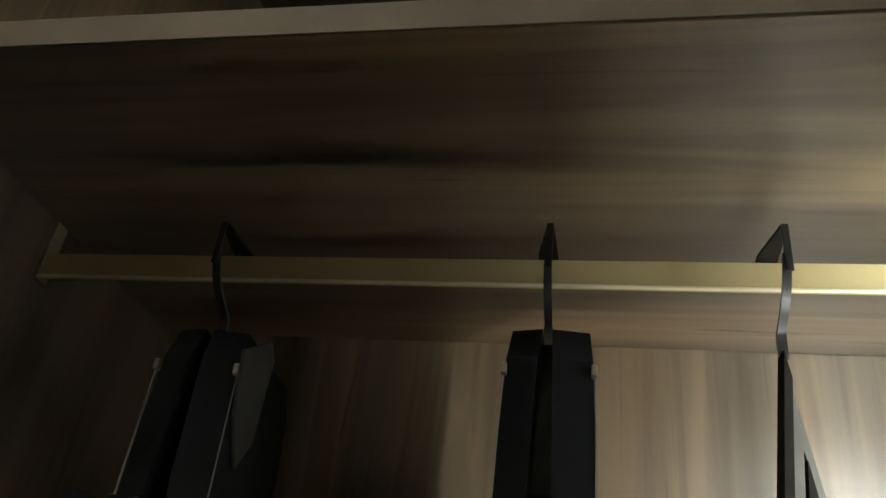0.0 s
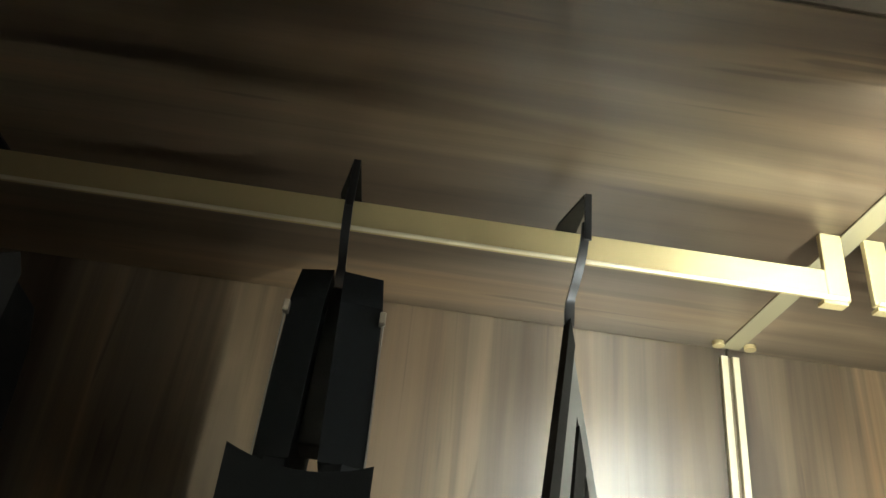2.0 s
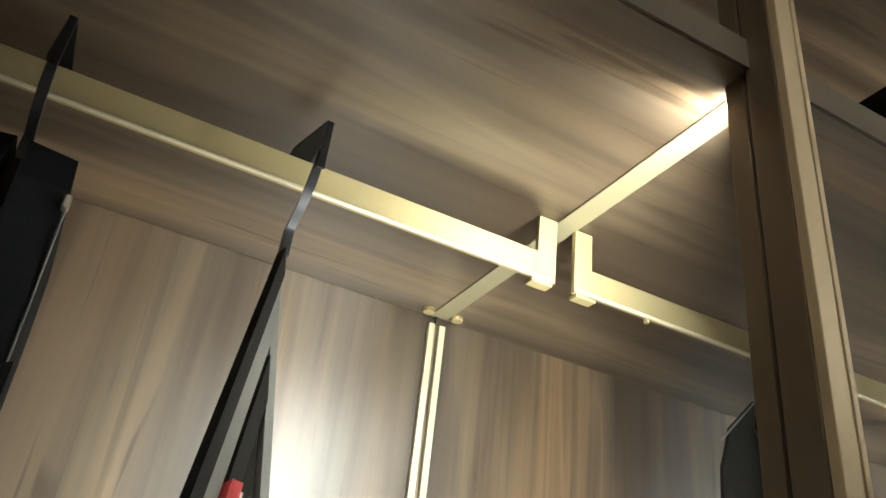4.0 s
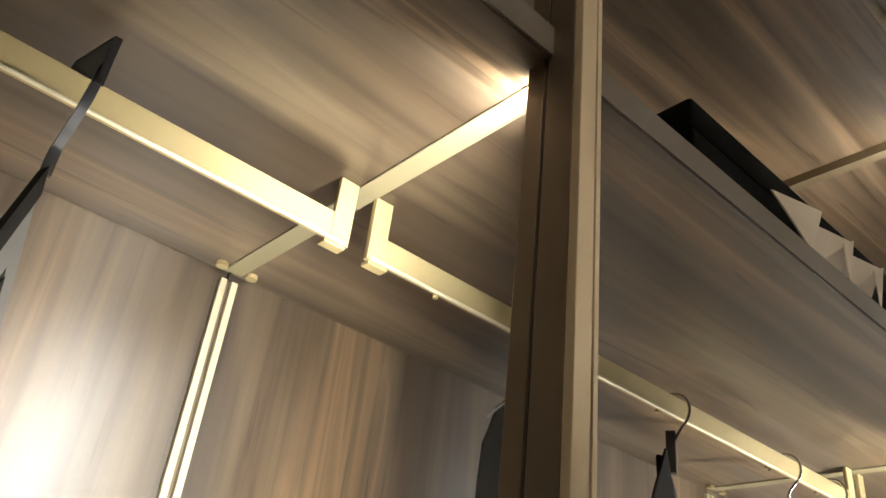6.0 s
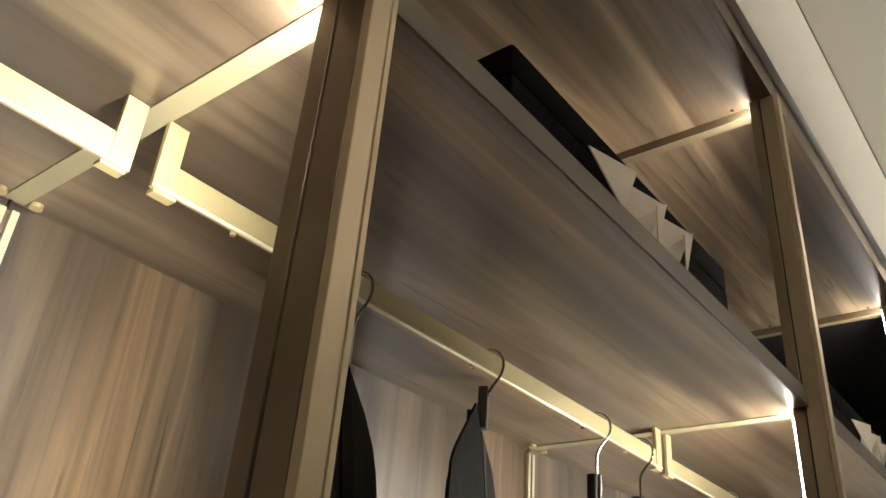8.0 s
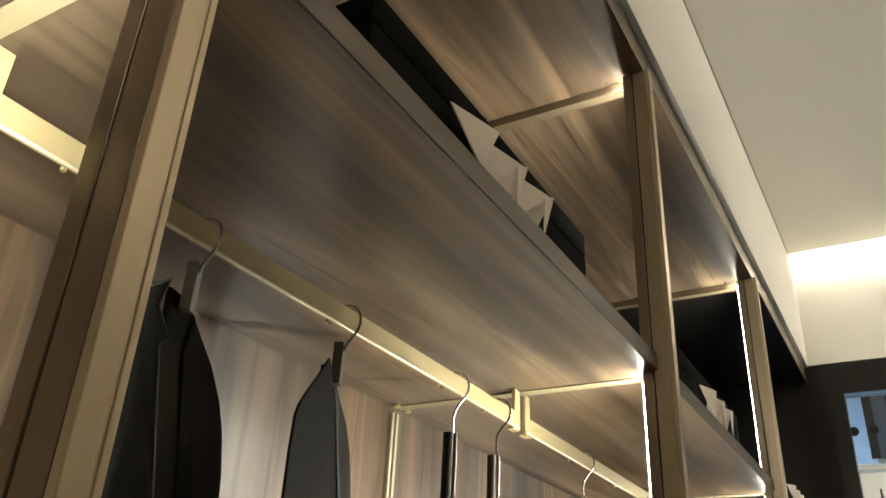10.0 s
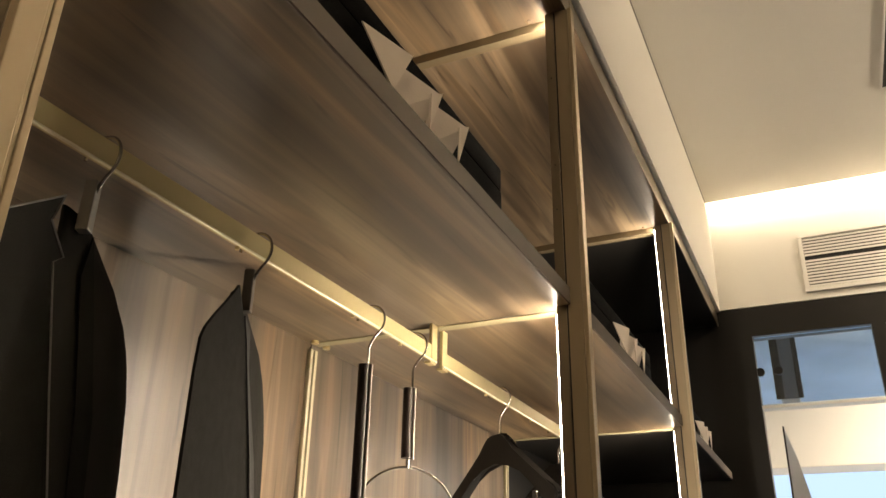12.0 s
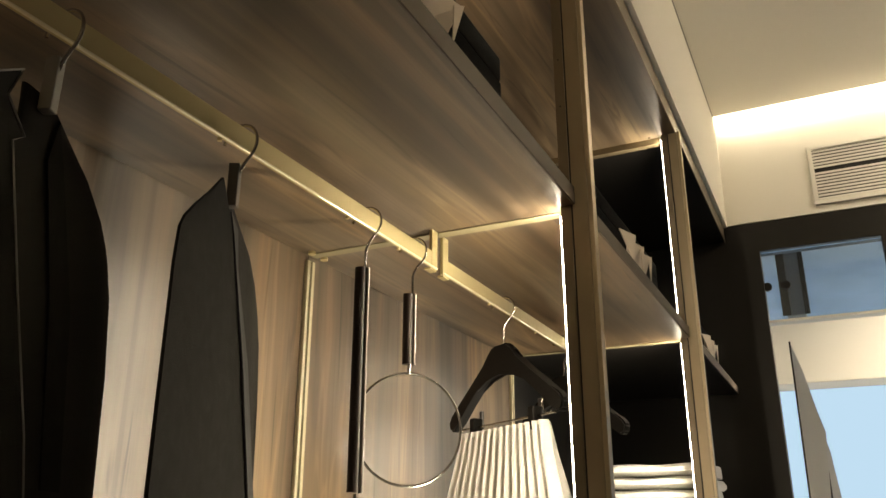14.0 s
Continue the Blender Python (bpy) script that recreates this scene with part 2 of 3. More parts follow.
structure("wall_bulkhead", block(ROOM_LEFT, END_X, 0.432, 0.56, 2.738, CEILING_Z + 0.16), PLASTER, "cream plaster bulkhead over the wardrobe", "wall")
structure("wall_east_cove", block(END_X + 0.025, END_X + 0.1, ROOM_BACK, 0.56, 3.1445, CEILING_Z + 0.16), PLASTER, "cream plaster recess brightly lit by the cove", "wall")
structure("wall_east", block(END_X, END_X + 0.1, ROOM_BACK, 0.56, 2.745, 3.144), PLASTER, "cream plaster wall above the black door frame, lit by a cove", "wall")
cove = thing("cove_light", "warm light strip hidden in the ceiling cove", "cove light")
part("light_strip", block(END_X - 0.0695, END_X - 0.0660, ROOM_BACK + 0.02, 0.42, CEILING_Z + 0.012, CEILING_Z + 0.045), COVE, cove)

# Unseen downlights added to brighten post fronts, shelf edges and the end wall.
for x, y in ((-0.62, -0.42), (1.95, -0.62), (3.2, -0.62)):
    spot = thing("downlight", "small round unseen downlight added as fill light", "downlight", "ceiling downlights")
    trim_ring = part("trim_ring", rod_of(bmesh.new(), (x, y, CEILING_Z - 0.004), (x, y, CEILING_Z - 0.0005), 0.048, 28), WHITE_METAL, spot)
    part("lens", rod_of(bmesh.new(), (x, y, CEILING_Z - 0.006), (x, y, CEILING_Z - 0.0042), 0.036, 28), FILL_WEST if x < 0 else FILL_EAST if x > 3 else FILL_SPOT, trim_ring)

# Pelmet strip is out of view, added to lift the ceiling's brightness.
pelmet = thing("fill_pelmet", "long unseen pelmet added to wash the ceiling with light", "pelmet light")
part("pelmet", block(ROOM_LEFT + 0.05, END_X - 0.05, ROOM_BACK + 0.0005, ROOM_BACK + 0.10, 2.84, 2.90, bevel=0.003), OPPOSITE, pelmet)
part("light_strip", block(ROOM_LEFT + 0.1, END_X - 0.1, ROOM_BACK + 0.035, ROOM_BACK + 0.065, 2.9005, 2.904), PELMET_FILL, pelmet, "glowing warm strip")

# ---- wardrobe carcass ----
structure("wall_west_panel", block(LEFT_X - 0.02, LEFT_X, 0.44, BACK, 0.0, TOP_Z), WOOD_Z, "walnut side panel closing the wardrobe", "side panel")
structure("floor_panel", block(LEFT_X, END_X, 0.47, BACK, 0.0, 0.08), WOOD_X, "walnut plinth of the wardrobe", "plinth")
edges = (LEFT_X, *[p + 0.011 for p in POSTS], END_X)
for i in range(4):
    a, b = edges[i] + (0.0015 if i else 0), edges[i + 1] - 0.0015
    # Boards of the last bay are black in place of walnut in shade.
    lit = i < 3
    panel = thing("back_panel", "walnut veneer back panel with upright grain" if lit else "back panel coloured black for the shade in the unlit bay", "back panel", "wardrobe back panels")
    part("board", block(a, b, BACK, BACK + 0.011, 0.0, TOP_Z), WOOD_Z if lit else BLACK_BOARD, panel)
    sh = thing("wardrobe_shelf", "walnut veneer shelf over the hanging rail", "shelf", "wardrobe shelves")
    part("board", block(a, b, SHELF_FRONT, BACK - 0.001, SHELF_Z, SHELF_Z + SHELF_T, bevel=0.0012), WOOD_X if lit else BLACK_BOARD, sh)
    part("front_edge", block(a, b, SHELF_FRONT - 0.0025, SHELF_FRONT - 0.0003, SHELF_Z + 0.0005, SHELF_Z + SHELF_T - 0.0005), WOOD_EDGE, sh)
    tp = thing("top_panel", "walnut veneer top panel of the wardrobe", "top panel", "wardrobe top panels")
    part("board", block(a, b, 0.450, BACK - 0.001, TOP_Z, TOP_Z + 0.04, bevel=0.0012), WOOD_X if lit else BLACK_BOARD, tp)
    part("front_edge", block(a, b, 0.4465, 0.4495, TOP_Z - 0.004, TOP_Z + 0.057), BRONZE, tp)


def post(x, left):
    p = thing("wardrobe_post", "bronze aluminium post with champagne front", "post", "wardrobe posts")
    r = left + 0.023
    # Sides past the first post are coloured lighter for the light they catch.
    part("front_body", block(left, r, 0.4440, 0.4690, 0.0, TOP_Z - 0.005, bevel=0.0006), BRONZE if x == POSTS[0] else SIDE_LIT, p, "dark bronze side" if x == POSTS[0] else "bronze side coloured lighter for the light on it")
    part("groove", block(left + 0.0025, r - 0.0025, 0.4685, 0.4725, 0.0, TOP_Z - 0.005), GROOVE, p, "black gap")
    part("rear_body", block(left, r, 0.4720, 0.4890, 0.0, TOP_Z - 0.005, bevel=0.0006), BRONZE if x == POSTS[0] else SIDE_HALF_LIT, p, "dark bronze side")
    part("front_face", block(left, left + 0.0150, 0.4360, 0.4435, 0.0, TOP_Z - 0.003, bevel=0.0008), FRONT, p, "champagne metal face")
    part("ridge", block(left + 0.0155, left + 0.0180, 0.4375, 0.4435, 0.0, TOP_Z - 0.003, bevel=0.0005), FRONT, p)
    part("ridge", block(left + 0.0185, left + 0.0230, 0.4366, 0.4435, 0.0, TOP_Z - 0.003, bevel=0.0006), FRONT, p)
    for z in (2.24, 2.33, 2.52):
        part("shelf_pin", rod_of(bmesh.new(), (left - 0.0012, 0.4805, z), (left + 0.0004, 0.4805, z), 0.0014, 10), CHROME, p, "tiny bright pin")
    # Added lip and fin block the strip's sideways light, by a height per post.
    for z0, z1, fin, lamp in ((0.1, SHELF_Z - 0.009, 0.0120 if x == POSTS[0] else 0.0072 if x == POSTS[1] else 0.0050, LED if x == POSTS[0] else LED_INNER), (SHELF_Z + SHELF_T + 0.01, TOP_Z - 0.012, 0.0047 if x == POSTS[2] else 0.0045, LED_UPPER)):
        y0 = 0.4892
        lip = 0.0040 if x == POSTS[0] else 0.0016
        channel = part("baffle_lip", block(left + 0.0065, left + 0.0085, y0, y0 + lip, z0, z1), HOUSING, p, "slim unseen lip added to block light to the left")
        strip = part("light_strip", block(left + 0.0087, left + 0.0193, y0, y0 + 0.0012, z0, z1), HOUSING, channel, "glowing warm white diffuser")
        edge = part("light_fin", block(left + 0.0195, left + 0.0225, y0, y0 + fin, z0, z1), HOUSING, channel, "diffuser fin, also sized to block light to the right")
        strip.data.materials.append(lamp)
        edge.data.materials.append(LED_EDGE)
        edge.data.materials.append(LED_FAR)
        for f in strip.data.polygons:
            f.material_index = 1 if f.normal.y > 0.8 else 0
        # Fin faces glow only past the first post.
        for f in edge.data.polygons:
            f.material_index = 1 if f.normal.x < -0.8 and x != POSTS[0] else 2 if f.normal.x > 0.8 and x == POSTS[1] else 0


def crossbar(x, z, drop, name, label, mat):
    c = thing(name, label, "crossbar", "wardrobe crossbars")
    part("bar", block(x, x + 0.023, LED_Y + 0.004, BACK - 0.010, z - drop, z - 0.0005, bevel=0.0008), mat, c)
    for s in (-0.009, 0.031):
        part("fixing_disc", rod_of(bmesh.new(), (x + s, BACK - 0.022, z - 0.0060), (x + s, BACK - 0.022, z - 0.0005), 0.0072, 20), BRASS, c)


def backstrip(x):
    c = thing("upright_track", "pair of slim brass tracks on the back panel", "track", "wall tracks")
    part("strip", block(x, x + 0.0085, BACK - 0.008, BACK - 0.0004, 0.08, SHELF_Z - 0.011, bevel=0.0008), TRACK, c)
    part("strip", block(x + 0.0145, x + 0.023, BACK - 0.008, BACK - 0.0004, 0.08, SHELF_Z - 0.011, bevel=0.0008), TRACK, c)
    part("groove", block(x + 0.009, x + 0.014, BACK - 0.003, BACK - 0.0004, 0.08, SHELF_Z - 0.011), BRONZE, c)


for x, left in zip(POSTS, POST_LEFT):
    post(x, left)
    crossbar(x, SHELF_Z, 0.0025, "crossbar", "brass bar under the shelf joint", BRASS_FLAT)
    # Upper bars use a darkened champagne, shade put into the colour.
    crossbar(x, TOP_Z, 0.020, "crossbar", "brass bar under the top panel joint", BAR_SHADED)
    backstrip(x)


def rail(x0, x1, wall_end=False):
    """A hanging rail between two drop brackets."""
    r = thing("hanging_rail", "rectangular satin brass hanging rail", "hanging rail", "hanging rails")
    part("rail", block(x0 + 0.002, x1 - 0.002, ROD_Y + 0.001, ROD_Y + 0.0055, ROD_LOW, ROD_HIGH, bevel=0.0010), BRASS, r)
    part("lower_lip", rod_of(bmesh.new(), (x0 + 0.004, ROD_Y - 0.0006, ROD_LOW + 0.0006), (x1 - 0.004, ROD_Y - 0.0006, ROD_LOW + 0.0006), 0.0019, 16), POLISHED, r, "bright polished lower lip", True)
    for x, s in ((x0, 1), (x1, -1)):
        if wall_end and s == 1:
            part("bracket", block(x + 0.0004, x + 0.0034, ROD_Y - 0.001, ROD_Y + 0.017, ROD_LOW - 0.001, SHELF_Z - 0.0005, bevel=0.0006), BRASS_FLAT, r)
            continue
        part("bracket", block(x, x + s * 0.021, ROD_Y - 0.0002, ROD_Y + 0.0062, ROD_LOW - 0.0010, SHELF_Z - 0.0005, bevel=0.0010), BRASS, r)
        part("end_cap", block(x + s * 0.003, x + s * 0.026, ROD_Y + 0.0005, ROD_Y + 0.0125, ROD_LOW - 0.0050, ROD_LOW - 0.0012, bevel=0.0008), BRASS, r)
    return r


rail(LEFT_X, POSTS[0], True)
rail(POSTS[0] + 0.022, POSTS[1])
rail(POSTS[1] + 0.022, POSTS[2])

for x in POSTS:
    for y in (0.525, 0.80):
        pin = thing("panel_screw", "small bright screw under the top panel", "screw", "panel screws")
        part("head", rod_of(bmesh.new(), (x - 0.012, y, TOP_Z - 0.003), (x - 0.012, y, TOP_Z - 0.0002), 0.0035, 14), CHROME, pin)
for x in (0.66, 1.04, 1.31, 1.46, 1.83, 2.10, 2.45):
    screw = thing("rail_screw", "small brass screw head under the hanging rail", "screw", "rail screws")
    part("head", rod_of(bmesh.new(), (x, ROD_Y + 0.0042, ROD_LOW - 0.0040), (x, ROD_Y + 0.0042, ROD_LOW + 0.0004), 0.0028, 14), BRASS, screw)

# ---- end of the room: black door frame, grille, what lies beyond ----
JAMB, DOOR_Y = 0.322, -0.24
structure("door_frame_jamb", block(END_X + 0.001, END_X + 0.08, JAMB, BACK + 0.012, 0.0, 2.742), BLACK_BOARD, "black lacquered side of the door frame", "door frame")
structure("door_frame_head", block(END_X + 0.001, END_X + 0.08, DOOR_Y, JAMB, 2.62, 2.742), BLACK_BOARD, "black lacquered head of the door frame", "door frame")
# Out of view; DOOR_Y narrows the opening so less hall light enters.
structure("door_frame_side", block(END_X + 0.001, END_X + 0.08, ROOM_BACK, DOOR_Y, 0.0, 2.742), BLACK_BOARD, "unseen black panel narrowing the doorway to block hall light", "door frame")
structure("door_frame_mullion", block(END_X + 0.001, END_X + 0.06, -0.16, -0.112, 2.32, 2.62), BLACK_BOARD, "black upright between the panes over the door", "door frame")
GLASS = bpy.data.materials.new("clear_glass")
GLASS.use_nodes = True
GLASS.node_tree.nodes["Principled BSDF"].inputs["Transmission Weight"].default_value = 1.0
GLASS.node_tree.nodes["Principled BSDF"].inputs["Roughness"].default_value = 0.02
GLASS.node_tree.nodes["Principled BSDF"].inputs["Base Color"].default_value = (0.80, 0.90, 1.0, 1)
fanlight = structure("window_1", block(END_X + 0.030, END_X + 0.036, -0.111, JAMB - 0.001, 2.3355, 2.6195), GLASS, "clear glass fanlight over the doorway", "window")
fanlight.visible_shadow = False
structure("door_frame_transom", block(END_X + 0.001, END_X + 0.06, DOOR_Y, JAMB, 2.325, 2.335), WHITE_METAL, "thin white bar under the glazed fanlight", "door frame")

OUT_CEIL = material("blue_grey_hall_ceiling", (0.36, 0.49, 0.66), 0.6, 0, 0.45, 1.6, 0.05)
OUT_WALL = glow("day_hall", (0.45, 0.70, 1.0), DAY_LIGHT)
HALL_WHITE = material("white_hall_paint", (0.80, 0.76, 0.68), 0.5, 0, 0.06, 1.5, 0.02)
HALL_GREY = material("grey_hall_column", (0.13, 0.15, 0.18), 0.4, 0.2, 0.1, 5, 0.02)
GLASS_GREY = material("grey_glass_edge", (0.58, 0.60, 0.62), 0.15, 0.1, 0.1, 3, 0.0)
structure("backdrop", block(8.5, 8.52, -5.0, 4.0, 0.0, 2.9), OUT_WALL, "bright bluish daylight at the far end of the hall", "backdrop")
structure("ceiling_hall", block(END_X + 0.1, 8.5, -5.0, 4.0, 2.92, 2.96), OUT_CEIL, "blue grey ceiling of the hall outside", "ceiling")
structure("wall_hall", block(END_X + 0.1, 8.5, 1.6, 1.7, 0.0, 2.92), HALL_WHITE, "white wall of the hall outside", "wall")
# Hall floor is never in view; its pale colour reflects light onto the ceiling.
HALL_BOUNCE = material("pale_hall_bounce", (0.52, 0.51, 0.49), 0.35, 0, 0.08, 2.0, 0.02)
structure("floor_hall", block(END_X + 0.2005, 8.5, -5.0, 1.6, -0.05, 0.0), HALL_BOUNCE, "unseen pale hall floor added to bounce light upward", "floor")
structure("wall_hall_south", block(END_X + 0.1, 8.5, -5.1, -5.0, 0.0, 2.92), HALL_WHITE, "white far wall of the hall outside", "wall")
# Out-of-view panel added to whiten the beam and lift the hall.
panel_light = thing("hall_fill", "unseen ceiling light added to brighten the hall outside", "ceiling light")
part("frame", block(4.05, 4.75, -2.4, -0.9, 2.905, 2.9195), WHITE_METAL, panel_light)
part("diffuser", block(4.08, 4.72, -2.37, -0.93, 2.900, 2.9045), glow("hall_fill_lamp", (1.0, 0.93, 0.82), 105.0), panel_light)
beam = thing("hall_beam", "white painted beam across the hall outside the door", "beam")
part("beam", block(5.0, 5.25, -3.0, 1.5, 2.29, 2.63, bevel=0.006), HALL_WHITE, beam)
column = thing("hall_column", "grey column with dark edges behind the fanlight", "column")
shaft = part("shaft", block(4.60, 4.70, 0.20, 0.285, 2.56, 2.915, bevel=0.004), HALL_GREY, column)
part("edge", block(4.585, 4.5995, 0.266, 0.305, 2.56, 2.915, bevel=0.003), BLACK_BOARD, shaft)
part("edge", block(4.585, 4.5995, 0.180, 0.204, 2.56, 2.915, bevel=0.003), BLACK_BOARD, shaft)
for y in (0.262, 0.335):
    knob = thing("glass_clamp", "round black clamp on the fanlight glass", "clamp", "glass clamps")
    part("disc", rod_of(bmesh.new(), (END_X + 0.018, y * 0.93, 2.475), (END_X + 0.0302, y * 0.93, 2.475), 0.017, 20), BLACK_BOARD, knob)
for x, outline in ((4.20, [(0.279, 2.35), (0.243, 2.222), (0.208, 2.038), (0.188, 1.955), (0.206, 1.69), (0.176, 0.0), (0.225, 0.0), (0.285, 1.691)]), (4.45, [(0.206, 2.001), (0.185, 1.894), (0.168, 1.697), (0.138, 0.0), (0.156, 0.0), (0.206, 1.698)])):
    leaf = thing("glass_leaf", "grey tinted glass balustrade panel in the hall", "glass panel", "glass panels")
    pane = part("pane", extrude_outline(bmesh.new(), [(x, y, z) for y, z in outline], (0.010, 0, 0)), GLASS_GREY, leaf)
    a, b = outline[0], outline[-1]
    part("edge_profile", tube(bmesh.new(), [(x - 0.002, *a), (x - 0.002, *b), (x - 0.002, *outline[-2])], 0.004, 6), BLACK_BOARD, pane, "dark edge")

grille = thing("air_grille", "white slatted air conditioning grille on the bulkhead", "air grille")
GY0, GY1, GZ0, GZ1 = -0.55, 0.094, 2.775, 3.025
part("backing", block(END_X - 0.003, END_X - 0.0005, GY0, GY1, GZ0, GZ1), DARK_SLOT, grille)
part("frame", box(box(box(block(END_X - 0.016, END_X - 0.0032, GY0, GY1, GZ0, GZ0 + 0.016, bevel=0.001), END_X - 0.016, END_X - 0.0032, GY0, GY1, GZ1 - 0.016, GZ1, bevel=0.001), END_X - 0.016, END_X - 0.0032, GY1 - 0.016, GY1, GZ0 + 0.0162, GZ1 - 0.0162, bevel=0.001), END_X - 0.016, END_X - 0.0032, GY0, GY0 + 0.016, GZ0 + 0.0162, GZ1 - 0.0162, bevel=0.001), WHITE_METAL, grille)
slats = 16
for k in range(slats):
    z = GZ0 + 0.024 + k * (GZ1 - GZ0 - 0.048) / (slats - 1)
    if k == 9:
        continue
    part("slat", block(END_X - 0.0085, END_X - 0.0045, GY0 + 0.0165, GY1 - 0.0165, z - 0.0042, z + 0.0042, bevel=0.0008), WHITE_METAL, grille)
diffuser = thing("ceiling_diffuser", "linear slot air diffuser in the ceiling", "air diffuser")
part("slot", block(1.6, 2.98, -0.30, -0.235, CEILING_Z - 0.003, CEILING_Z - 0.0005), DARK_SLOT, diffuser)
for y in (-0.305, -0.272, -0.240):
    part("blade", block(1.6, 2.98, y, y + 0.008, CEILING_Z - 0.008, CEILING_Z - 0.0032, bevel=0.001), WHITE_METAL, diffuser)


# ---- boxes on the shelves ----
def storage_box(dx):
    z = SHELF_Z + SHELF_T + 0.001
    b = thing("storage_box", "long flat black cloth storage box on the shelf", "box", "storage boxes")
    part("base", block(0.775 + dx, 1.335 + dx, 0.494, 0.86, z, z + 0.070, bevel=0.002), BOX_BLACK, b)
    part("lid", block(0.7745 + dx, 1.3355 + dx, 0.4935, 0.8605, z + 0.0703, z + 0.110, bevel=0.005), BOX_BLACK, b, "", True)
    f = thing("folded_card", "cream card folded into three pointed pleats", "folded card", "folded cards")
    for k, x in enumerate((0.911, 0.998, 1.078)):
        x += dx
        w = 0.086 if k == 0 else 0.078
        zz = 2.164
        bm = bmesh.new()
        a, c, d = (x, 0.484, zz - 0.010), (x + w, 0.4690, zz), (x + 0.045, 0.4685, SHELF_Z + SHELF_T + 0.002)
        if k == 0:
            extrude_outline(bm, [a, c, d], (0, 0.0016, 0))
        else:
            ci = (x + w - 0.024, 0.4715, zz - 0.014)
            extrude_outline(bm, [c, d, ci], (0, 0.0016, 0))
        pleat = part("pleat", bm, CARD, f)
        bm = bmesh.new()
        if k == 0:
            extrude_outline(bm, [c, (x + w + 0.004, 0.4895, zz - 0.012), (x + 0.05, 0.4895, SHELF_Z + SHELF_T + 0.002)], (0.001, 0.0010, 0))
        else:
            extrude_outline(bm, [(x - 0.004, 0.4890, zz - 0.004), (x + w - 0.001, 0.4720, zz - 0.001), (x + 0.048, 0.4875, SHELF_Z + SHELF_T + 0.002), (x - 0.01, 0.4890, SHELF_Z + SHELF_T + 0.002)], (0.0, 0.0012, 0))
        part("pleat_fold", bm, CARD, pleat)


for dx in (0.0, 1.046, 2.092):
    storage_box(dx)


# ---- hangers ----
def wire_hook(parent, x, neck, r=0.0245, wire=0.0019, mat=None):
    """A round wire hook over the rail, its neck ending at height neck."""
    y, zc = ROD_Y + 0.0035, ROD_HIGH + wire - r
    pts = [(x, y - r * math.cos(radians(a)), zc + r * math.sin(radians(a))) for a in range(172, -46, -12)]
    pts += [(x, y - 0.009, zc - 0.026), (x, y - 0.003, zc - 0.034), (x, y, zc - 0.042), (x, y, neck)]
    part("hook", tube(bmesh.new(), pts, wire), mat or CHROME, parent, "bent steel wire hook", True)


def strip_hook(parent, x, neck=1.925, mat=None):
    """An angular hook: a pointed plate over the rail, a short front flange and a narrow bent bar."""
    mat = mat or STEEL
    top = ROD_HIGH + 0.0022
    plate = [(x - 0.0135, 0.746, top), (x + 0.0060, 0.746, top), (x + 0.0030, 0.666, top), (x - 0.0030, 0.666, top), (x - 0.0135, 0.716, top)]
    part("hook_plate", extrude_outline(bmesh.new(), plate, (0, 0, 0.0022)), MATT_BLACK, parent, "pointed black plate over the rail")
    part("hook_back", block(x - 0.0135, x + 0.0060, 0.7462, 0.7482, ROD_LOW + 0.016, top + 0.0020), mat, parent)
    part("hook_flange", block(x - 0.0030, x + 0.0030, 0.6640, 0.6659, 1.9790, top + 0.0020, bevel=0.0004), mat, parent)
    path = [(0.6680, 1.997), (0.6710, 1.985), (0.6780, 1.973), (0.6880, 1.9635), (0.7000, 1.956), (0.7130, 1.950), (0.7170, 1.946), (0.7185, 1.938), (0.7185, neck)]
    half = (0.0030, 0.0034, 0.0036, 0.0036, 0.0036, 0.0034, 0.0040, 0.0042, 0.0042)
    rings = []
    for i, ((y, z), w) in enumerate(zip(path, half)):
        a, b = path[max(i - 1, 0)], path[min(i + 1, len(path) - 1)]
        d = Vector((0, b[0] - a[0], b[1] - a[1])).normalized()
        n = Vector((0, -d.z, d.y)) * 0.0018
        p, q = Vector((x - 0.001, y, z)), Vector((w, 0, 0))
        rings.append([p - q - n, p + q - n, p + q + n, p - q + n])
    part("hook_bar", loft(bmesh.new(), rings), mat, parent, "bent gunmetal bar", True)


def ring(z, hu, hv, n=28, cu=0.0, cv=0.0, fold=0.0, phase=0.0):
    """A rounded flat section, with soft folds."""
    out = []
    for k in range(n):
        t = 2 * math.pi * k / n
        c, s = math.cos(t), math.sin(t)
        u = hu * math.copysign(abs(c) ** 0.75, c)
        v = hv * math.copysign(abs(s) ** 0.8, s) * (1 + fold * math.sin(u * 70 + phase + z * 6))
        out.append((cu + u, cv + v, z))
    return out


